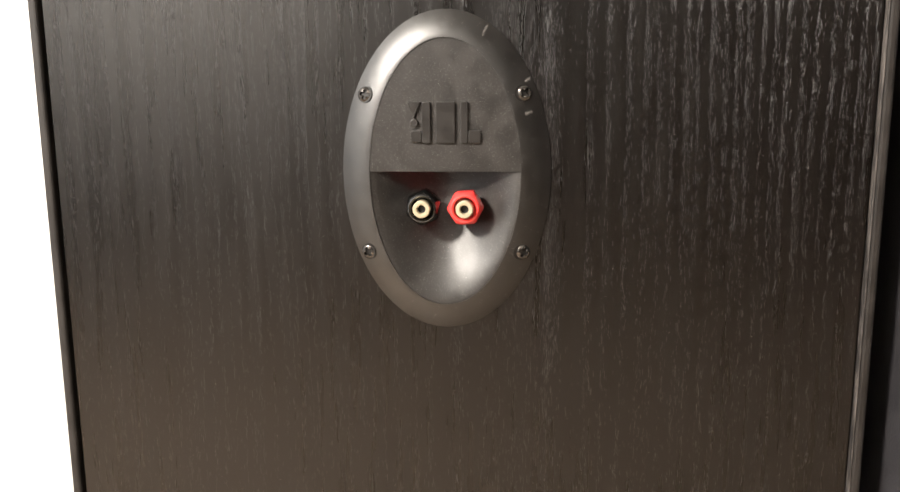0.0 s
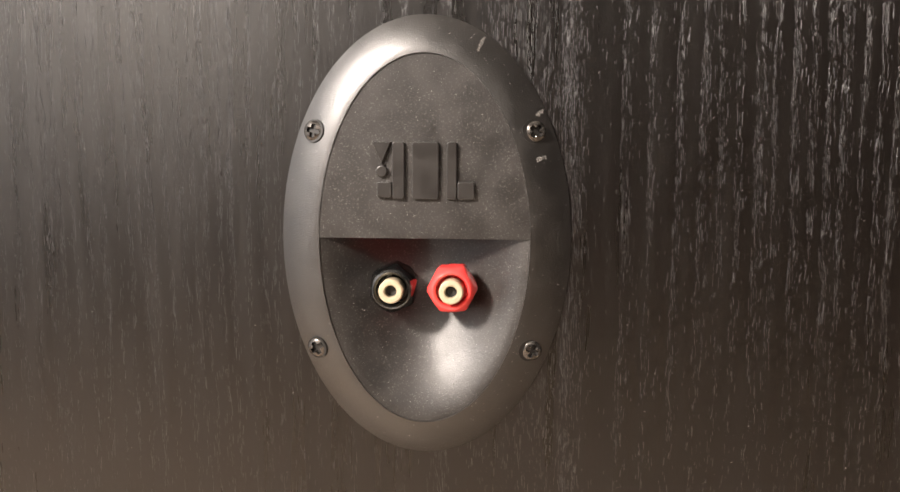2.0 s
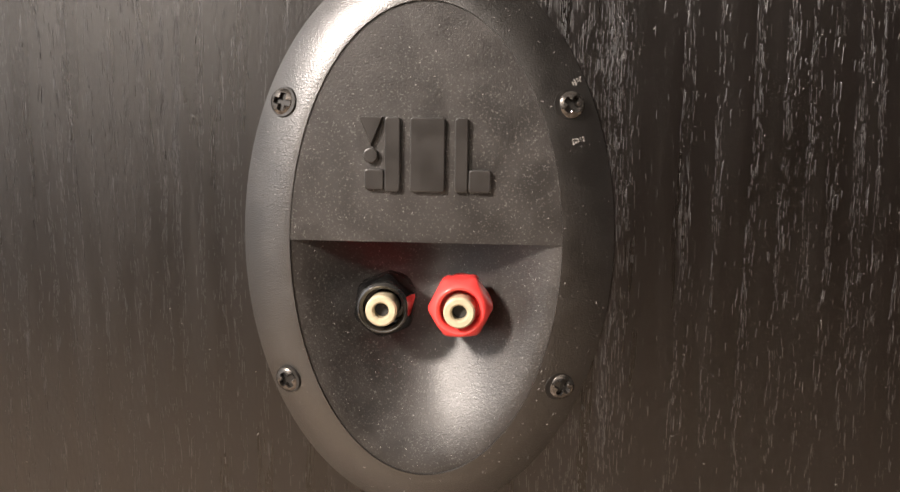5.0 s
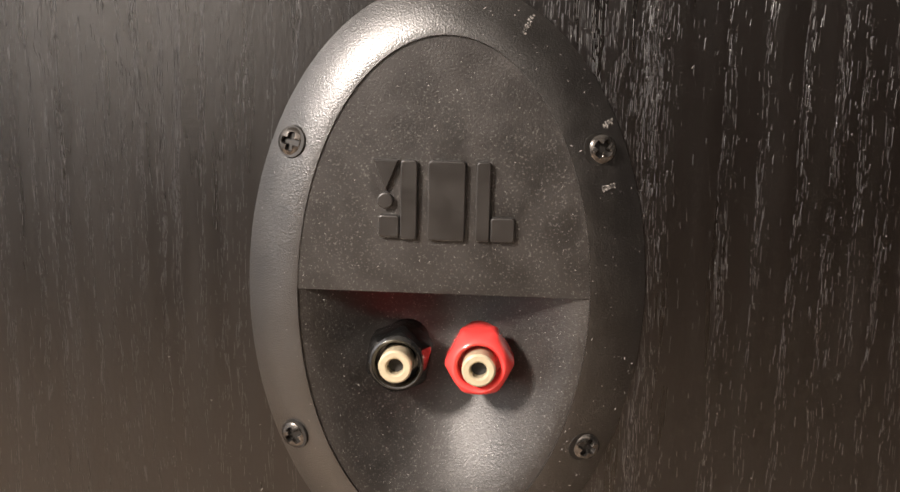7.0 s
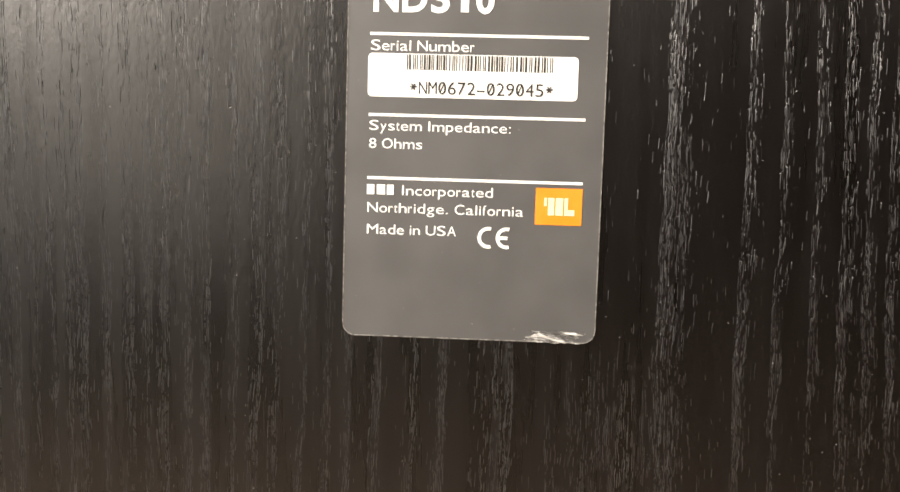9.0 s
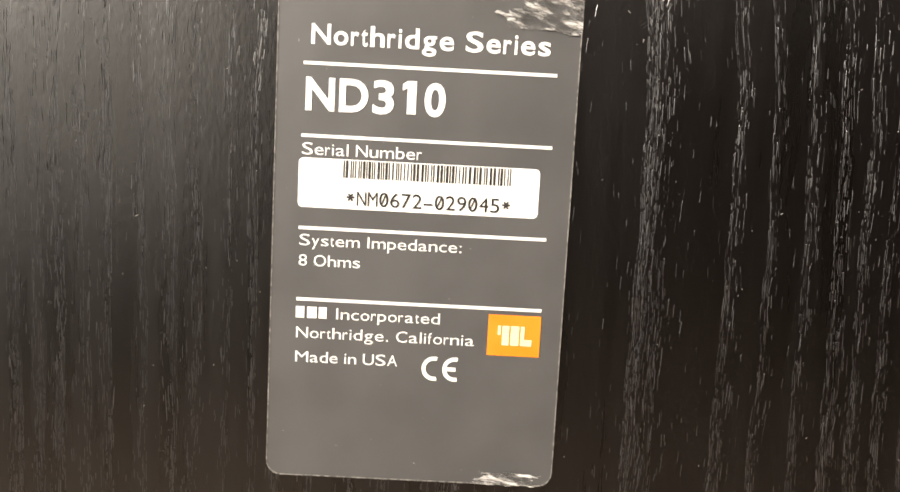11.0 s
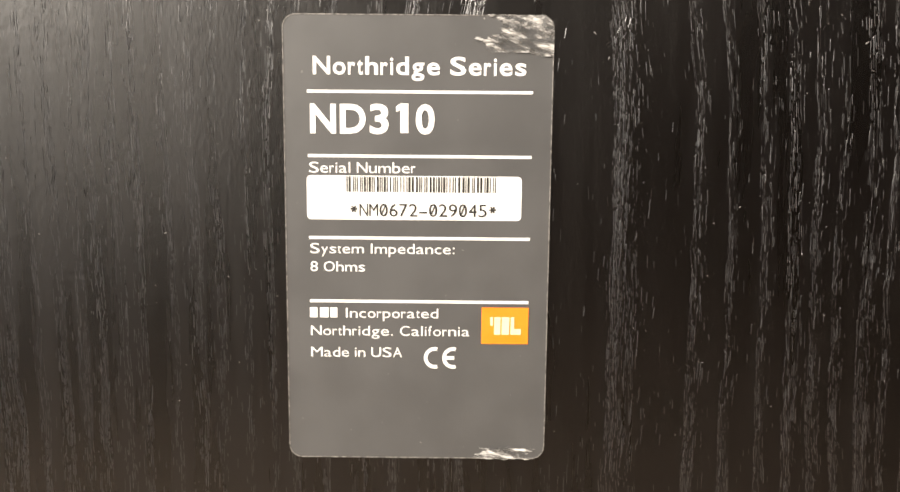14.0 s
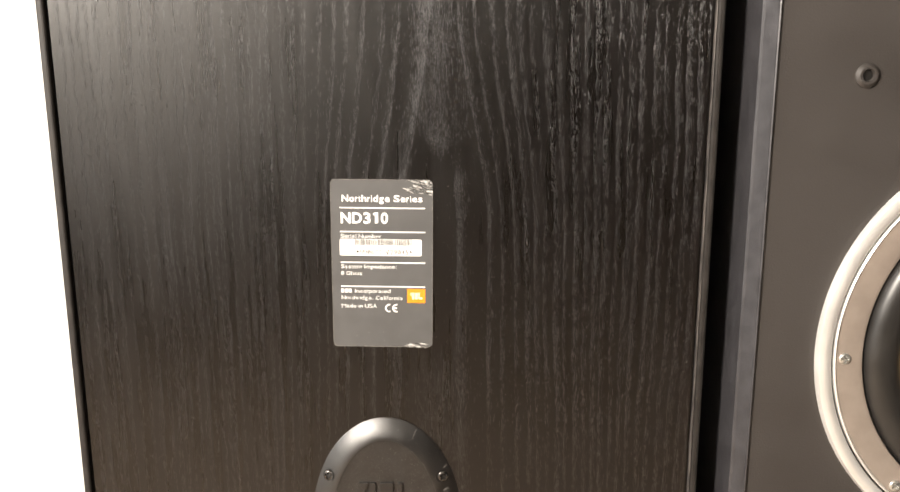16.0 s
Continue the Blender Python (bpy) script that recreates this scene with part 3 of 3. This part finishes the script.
sticker = part("serial_sticker", rounded(-0.0243, 0.0053, 0.0233, 0.0151, 0.0010, -0.0001, -0.00032), STICKER, label, "white paper serial number sticker")


def barcode():
    bm = bmesh.new()
    rng = random.Random(7)
    x, end = -0.0155, 0.0177
    while x < end - 0.0002:
        w = rng.choice((0.00020, 0.00020, 0.00026, 0.00045))
        box((x, -0.00044, 0.0115), (min(x + w, end), -0.00025, 0.0149), bm=bm)
        x += w + rng.choice((0.00022, 0.00026, 0.00048))
    return bm


part("barcode", barcode(), INK, label, "black printed barcode")["kind"] = "stuff"
serial = "*NM0672-029045*"
step = 0.0330 / len(serial)
for k, ch in enumerate(serial):
    if ch == "*":
        c = -0.0150 + (k + 0.5) * step
        bm = bmesh.new()
        for a in (0, 60, 120):
            ux, uz = 0.0008 * math.cos(radians(a)), 0.0008 * math.sin(radians(a))
            px, pz = -uz * 0.22, ux * 0.22
            prism([(c - ux - px, 0.0077 - uz - pz), (c + ux - px, 0.0077 + uz - pz), (c + ux + px, 0.0077 + uz + pz), (c - ux + px, 0.0077 - uz + pz)], -0.00025, -0.00044 - 0.00001 * a / 60, bm)
        part("lettering", bm, INK, label)
    else:
        lettering(ch, -0.0150 + k * step, 0.0061, 0.0030, step, INK, y=-0.00046)
        if ch == "0":
            c = -0.0150 + (k + 0.5) * step
            part("lettering", prism([(c - 0.0006, 0.0065), (c - 0.0004, 0.0063), (c + 0.0006, 0.0087), (c + 0.0004, 0.0089)], -0.00025, -0.00048), INK, label)

part("emblem_patch", box((0.0148, -0.00034, -0.0228), (0.0254, -0.0001, -0.0144)), ORANGE, label, "orange printed emblem square")
for x0, x1, z0, z1 in ((0.0168, 0.0174, -0.0185, -0.0166), (0.0177, 0.0191, -0.0206, -0.0166), (0.0194, 0.0211, -0.0206, -0.0166), (0.0214, 0.0222, -0.0206, -0.0166), (0.0222, 0.0237, -0.0206, -0.0193)):
    part("emblem_bar", box((x0, -0.00046, z0), (x1, -0.0003, z1)), PALE, label)


def crinkle(x0, z0, x1, z1, seed, rise, both=False):
    """A ragged patch of torn, lifted clear film inside the label's rounded outline."""
    bm = bmesh.new()
    nx, nz = 56, 36
    grid = {}
    for i in range(nx + 1):
        for j in range(nz + 1):
            u, v = i / nx, j / nz
            h = noise.noise(Vector((u * 5 + seed, v * 9 + u * 2, 3.1))) + 0.6 * noise.noise(Vector((u * 12, v * 26 + seed + u * 3, 1.7)))
            grid[i, j] = bm.verts.new((x0 + u * (x1 - x0), -0.00042 - rise * max(0.0, 0.40 + h * 0.8), z0 + v * (z1 - z0)))
    for i in range(nx):
        for j in range(nz):
            u, v = (i + 0.5) / nx, (j + 0.5) / nz
            x, z = x0 + u * (x1 - x0), z0 + v * (z1 - z0)
            cx, cz = max(0.0, abs(x - 0.00025) - 0.0264), max(0.0, abs(z + 0.0001) - 0.0470)
            ragged = 0.32 * noise.noise(Vector((u * 4 + seed * 2, v * 4, 0.3))) + 0.14 * noise.noise(Vector((u * 11, v * 12, seed)))
            far = min(u, 1 - u) * 1.7 if both else u
            low = (1 - abs(2 * v - 0.9)) if both else min(1.0, v * 3.0)
            if math.hypot(cx, cz) < 0.0031 and min(far, low) + ragged > 0.20:
                bm.faces.new((grid[i, j], grid[i + 1, j], grid[i + 1, j + 1], grid[i, j + 1]))
    bmesh.ops.delete(bm, geom=[v for v in bm.verts if not v.link_faces], context="VERTS")
    return bm


# a pale outline paints the light that the film's edge catches
outer_edge = bmesh.new()
rings = []
for inset in (0.0, 0.00022):
    ring = []
    x0, x1, z0, z1, r = -0.0292 + inset, 0.0297 - inset, -0.0501 + inset, 0.0499 - inset, 0.0030 - inset
    for cx, cz, a0 in ((x1 - r, z1 - r, 0), (x0 + r, z1 - r, 90), (x0 + r, z0 + r, 180), (x1 - r, z0 + r, 270)):
        for k in range(7):
            a = radians(a0 + 15 * k)
            ring.append((cx + r * math.cos(a), cz + r * math.sin(a)))
    rings.append([outer_edge.verts.new((x, y, z)) for y in (-0.00012, -0.00030) for x, z in ring])
n = len(rings[0]) // 2
for k in range(n):
    m = (k + 1) % n
    outer_edge.faces.new((rings[0][n + k], rings[0][n + m], rings[1][n + m], rings[1][n + k]))
    outer_edge.faces.new((rings[0][k], rings[0][m], rings[0][n + m], rings[0][n + k]))
    outer_edge.faces.new((rings[1][k], rings[1][m], rings[1][n + m], rings[1][n + k]))
part("film_edge_glint", outer_edge, SCUFF_GLINT, label, "pale line for the light caught by the label's film edge")
part("torn_film", crinkle(0.0125, 0.0412, 0.0300, 0.0502, 4, 0.0005), FILM, label, "crinkled torn clear film", smooth=True)
part("torn_film", crinkle(0.0125, -0.0502, 0.0275, -0.0468, 9, 0.0004, True), FILM, label, "crinkled torn clear film", smooth=True)

# ---- the second loudspeaker, front outward ----
NX0, NY, NW = 0.2047, -0.020, 0.323
NXC = NX0 + NW / 2
WX, WZ, WR = 0.3708, 0.7040, 0.126
second = empty("loudspeaker", "black floorstanding loudspeaker with its front baffle outward, woofer uncovered", "loudspeaker", "pair of loudspeakers")


def holed_baffle(x0, x1, z0, z1, y0, y1, cx, cz, r):
    bm = bmesh.new()
    n = 96
    inner = [(cx + r * math.cos(2 * math.pi * k / n), cz + r * math.sin(2 * math.pi * k / n)) for k in range(n)]
    outer = []
    for x, z in inner:
        dx, dz = x - cx, z - cz
        fs = []
        if abs(dx) > 1e-9:
            fs.append(((x1 - cx) if dx > 0 else (x0 - cx)) / dx)
        if abs(dz) > 1e-9:
            fs.append(((z1 - cz) if dz > 0 else (z0 - cz)) / dz)
        f = min(fs)
        outer.append((cx + dx * f, cz + dz * f))
    for corner in ((x0, z0), (x0, z1), (x1, z0), (x1, z1)):
        k = min(range(n), key=lambda i: (outer[i][0] - corner[0]) ** 2 + (outer[i][1] - corner[1]) ** 2)
        outer[k] = corner
    layers = [[bm.verts.new((x, y, z)) for x, z in ring] for y, ring in ((y1, outer), (y1, inner), (y0, inner), (y0, outer))]
    for a, b in zip(layers, layers[1:] + layers[:1]):
        for k in range(n):
            bm.faces.new((a[k], a[(k + 1) % n], b[(k + 1) % n], b[k]))
    return bm


BX0, BX1 = NX0 + 0.0075, NX0 + NW - 0.0075
part("baffle", holed_baffle(BX0, BX1, 0.006, TOP - 0.006, NY + 0.018, NY, WX, WZ, WR - 0.010), BAFFLE, second, "matt black vinyl front baffle")
for lo, hi, s in ((NX0, BX0 - 0.0001, 1), (BX1 + 0.0001, NX0 + NW, -1)):
    # side panels with a broad chamfer toward the baffle
    bm = bmesh.new()
    a, b = (lo, hi) if s > 0 else (hi, lo)
    prof = [(a, DEEP), (a, NY + 0.0075), (a + s * 0.0012, NY + 0.0062), (b - s * 0.0016, NY - 0.0004), (b - s * 0.0013, NY - 0.0013), (b - s * 0.0007, NY - 0.0017), (b - s * 0.0002, NY - 0.0013), (b, NY - 0.0004), (b, DEEP)]
    rows = [[bm.verts.new((x, y, z)) for x, y in prof] for z in (0.0, TOP)]
    for k in range(len(prof)):
        n = (k + 1) % len(prof)
        bm.faces.new((rows[0][k], rows[0][n], rows[1][n], rows[1][k]))
    bm.faces.new(rows[0])
    bm.faces.new(rows[1])
    part("side_panel", bm, CHAMFER, second, "black foil side panel with a chamfered front edge")
part("top_panel", box((BX0, NY + 0.0185, TOP - 0.006), (BX1, DEEP, TOP), 0.001), EDGE, second)
part("bottom_panel", box((BX0, NY + 0.0185, 0.0), (BX1, DEEP, 0.006), 0.001), EDGE, second)
part("back_panel", box((BX0, DEEP - 0.012, 0.0062), (BX1, DEEP - 0.001, TOP - 0.0062)), ASH, second)

C = (WX, NY, WZ)
woofer = part("woofer", lathe([(WR - 0.0100, -0.0032), (WR - 0.0120, -0.0030), (WR - 0.0235, -0.0030), (WR - 0.0256, -0.0022), (WR - 0.0262, 0.0), (WR - 0.0262, 0.006)], 96, C), TAUPE, second, "taupe metal woofer basket rim", smooth=True)
part("trim_ring", lathe([(WR, 0.0006), (WR, -0.0022), (WR - 0.0010, -0.0042), (WR - 0.0034, -0.0050), (WR - 0.0066, -0.0046), (WR - 0.0080, -0.0036), (WR - 0.0083, -0.0018)], 128, C), SILVER, woofer, "bright silver trim ring", smooth=True)
# dark strip paints the shade between ring and lip
part("groove", lathe([(WR - 0.0083, -0.0014), (WR - 0.0092, -0.0012)], 128, C), RECESS_SHADE, woofer, "groove inside the trim ring, its shade painted dark")
part("trim_lip", lathe([(WR - 0.0092, -0.0012), (WR - 0.0094, -0.0036), (WR - 0.0101, -0.0041), (WR - 0.0108, -0.0033)], 128, C), SILVER, woofer, "thin silver inner lip", smooth=True)
sur = [(WR - 0.0262, -0.0006)]
for k in range(17):
    a = math.pi * k / 16
    sur.append((WR - 0.0372 + 0.0102 * math.cos(a), 0.0 - 0.0080 * math.sin(a)))
sur.append((WR - 0.0485, 0.0010))
part("surround", lathe(sur, 96, C), RUBBER, woofer, "black rubber roll surround", smooth=True)
part("cone", lathe([(WR - 0.0485, 0.0012), (WR - 0.0500, 0.0018), (0.040, 0.030), (0.036, 0.030), (0.025, 0.022), (0.0, 0.018)], 96, C), CONE, woofer, "woven yellow-brown woofer cone", smooth=True)
for k in range(8):
    a = math.pi + 2 * math.pi * k / 8 - radians(2.4)
    head = new("screw", screw_mesh)
    head.parent = woofer
    head.scale = (1.05,) * 3
    tagged(head, "zinc-plated screw")
    head.matrix_basis = pose(WX + 0.1105 * math.cos(a), NY - 0.0034, WZ - 0.1105 * math.sin(a), 0, 20 * k, 0)
    head.material_slots[0].link = "OBJECT"
    head.material_slots[0].material = STEEL
for sx in (0.2590, 2 * NXC - 0.2590):
    socket = part("grille_socket", lathe([(0.0, 0.0075), (0.0028, 0.0075), (0.0028, -0.0010), (0.0034, -0.0026), (0.0046, -0.0026), (0.0064, -0.0010), (0.0064, 0.002)], 40, (sx, NY, 0.8545)), BAFFLE, second, "black plastic grille socket", smooth=True)
    # a black disc over the baffle stands for the shaded hole
    part("bore", lathe([(0.0, -0.0004), (0.00278, -0.0004), (0.00278, 0.0060), (0.0, 0.0060)], 32, (sx, NY, 0.8545)), RECESS_SHADE, socket, "black disc for the shade inside a socket bore")

# ---- dust and scuffs ----


def flecks(points, seed, lo, hi, long=1.0):
    """Tiny flat chips lying on a surface; points give place and depth."""
    rng = random.Random(seed)
    bm = bmesh.new()
    for x, y, z in points:
        size, a = rng.uniform(lo, hi), rng.uniform(0, math.pi)
        stretch = rng.choice((1.0, 1.0, 1.4, long))
        pts = []
        for k in range(5):
            b = 2 * math.pi * k / 5
            u, v = size * stretch * math.cos(b) * rng.uniform(0.7, 1.2), size * math.sin(b) * rng.uniform(0.6, 1.2)
            pts.append((x + u * math.cos(a) - v * math.sin(a), z + u * math.sin(a) + v * math.cos(a)))
        prism(pts, y + 0.00002, y - 0.00010, bm)
    return bm


rng = random.Random(21)
on_panel = []
while len(on_panel) < 420:
    x, z = rng.uniform(-FACE + 0.004, FACE - 0.004), rng.uniform(0.40, 0.92)
    if (x / OUT_A) ** 2 + ((z - CUP_Z) / OUT_B) ** 2 > 1.05 and not (abs(x) < 0.031 and abs(z - LABEL[1]) < 0.052):
        on_panel.append((x, 0.0, z))
tagged(part("dust", flecks(on_panel, 5, 0.00005, 0.00017, 3.0), DUST), "pale dust specks on the black back panel", "dust", kind="stuff")
on_cup = []
while len(on_cup) < 420:
    x, z = rng.uniform(-OUT_A, OUT_A), rng.uniform(-OUT_B, OUT_B)
    q = math.hypot(x / IN_A, z / IN_B)
    if q < 0.97:
        on_cup.append((x, plate_depth(x, z) if z > STEP else bowl_depth(x, z), CUP_Z + z))
tagged(part("dust", flecks(on_cup, 6, 0.00005, 0.00013, 2.5), DUST), "fine pale dust in the black terminal cup", "dust", kind="stuff")


def on_rim(angle, t):
    a, b = OUT_A + (IN_A - OUT_A) * t, OUT_B + (IN_B - OUT_B) * t
    return (a * math.cos(radians(angle)), flange_depth(t) - 0.00004, CUP_Z + b * math.sin(radians(angle)))


rim = [on_rim(rng.uniform(-70, 95), rng.uniform(0.05, 0.98)) for _ in range(130)] + [on_rim(rng.uniform(0, 360), rng.uniform(0.05, 0.98)) for _ in range(60)]
tagged(part("dust", flecks(rim, 8, 0.00005, 0.00014, 3.0), DUST), "pale dust on the rim of the terminal cup", "dust", kind="stuff")
for angle, ts, size in ((66, (0.10, 0.16, 0.22, 0.28, 0.34, 0.4, 0.46), 0.00034), (24, (0.40, 0.45, 0.5, 0.55, 0.6), 0.00036), (36, (0.10, 0.15, 0.2, 0.25), 0.00032)):
    part("scuff", flecks([on_rim(angle + rng.uniform(-0.5, 0.5), t) for t in ts for _ in range(4)], int(angle), size * 0.4, size, 2.0), SCUFF_GLINT, terminal_cup, "pale scuff mark")

on_label = [(rng.uniform(-0.027, 0.027), -0.00020, rng.uniform(0.699, 0.792)) for _ in range(34)]
tagged(part("dust", flecks(on_label, 11, 0.00005, 0.00014, 2.5), DUST), "fine pale dust on the grey rating label", "dust", kind="stuff")
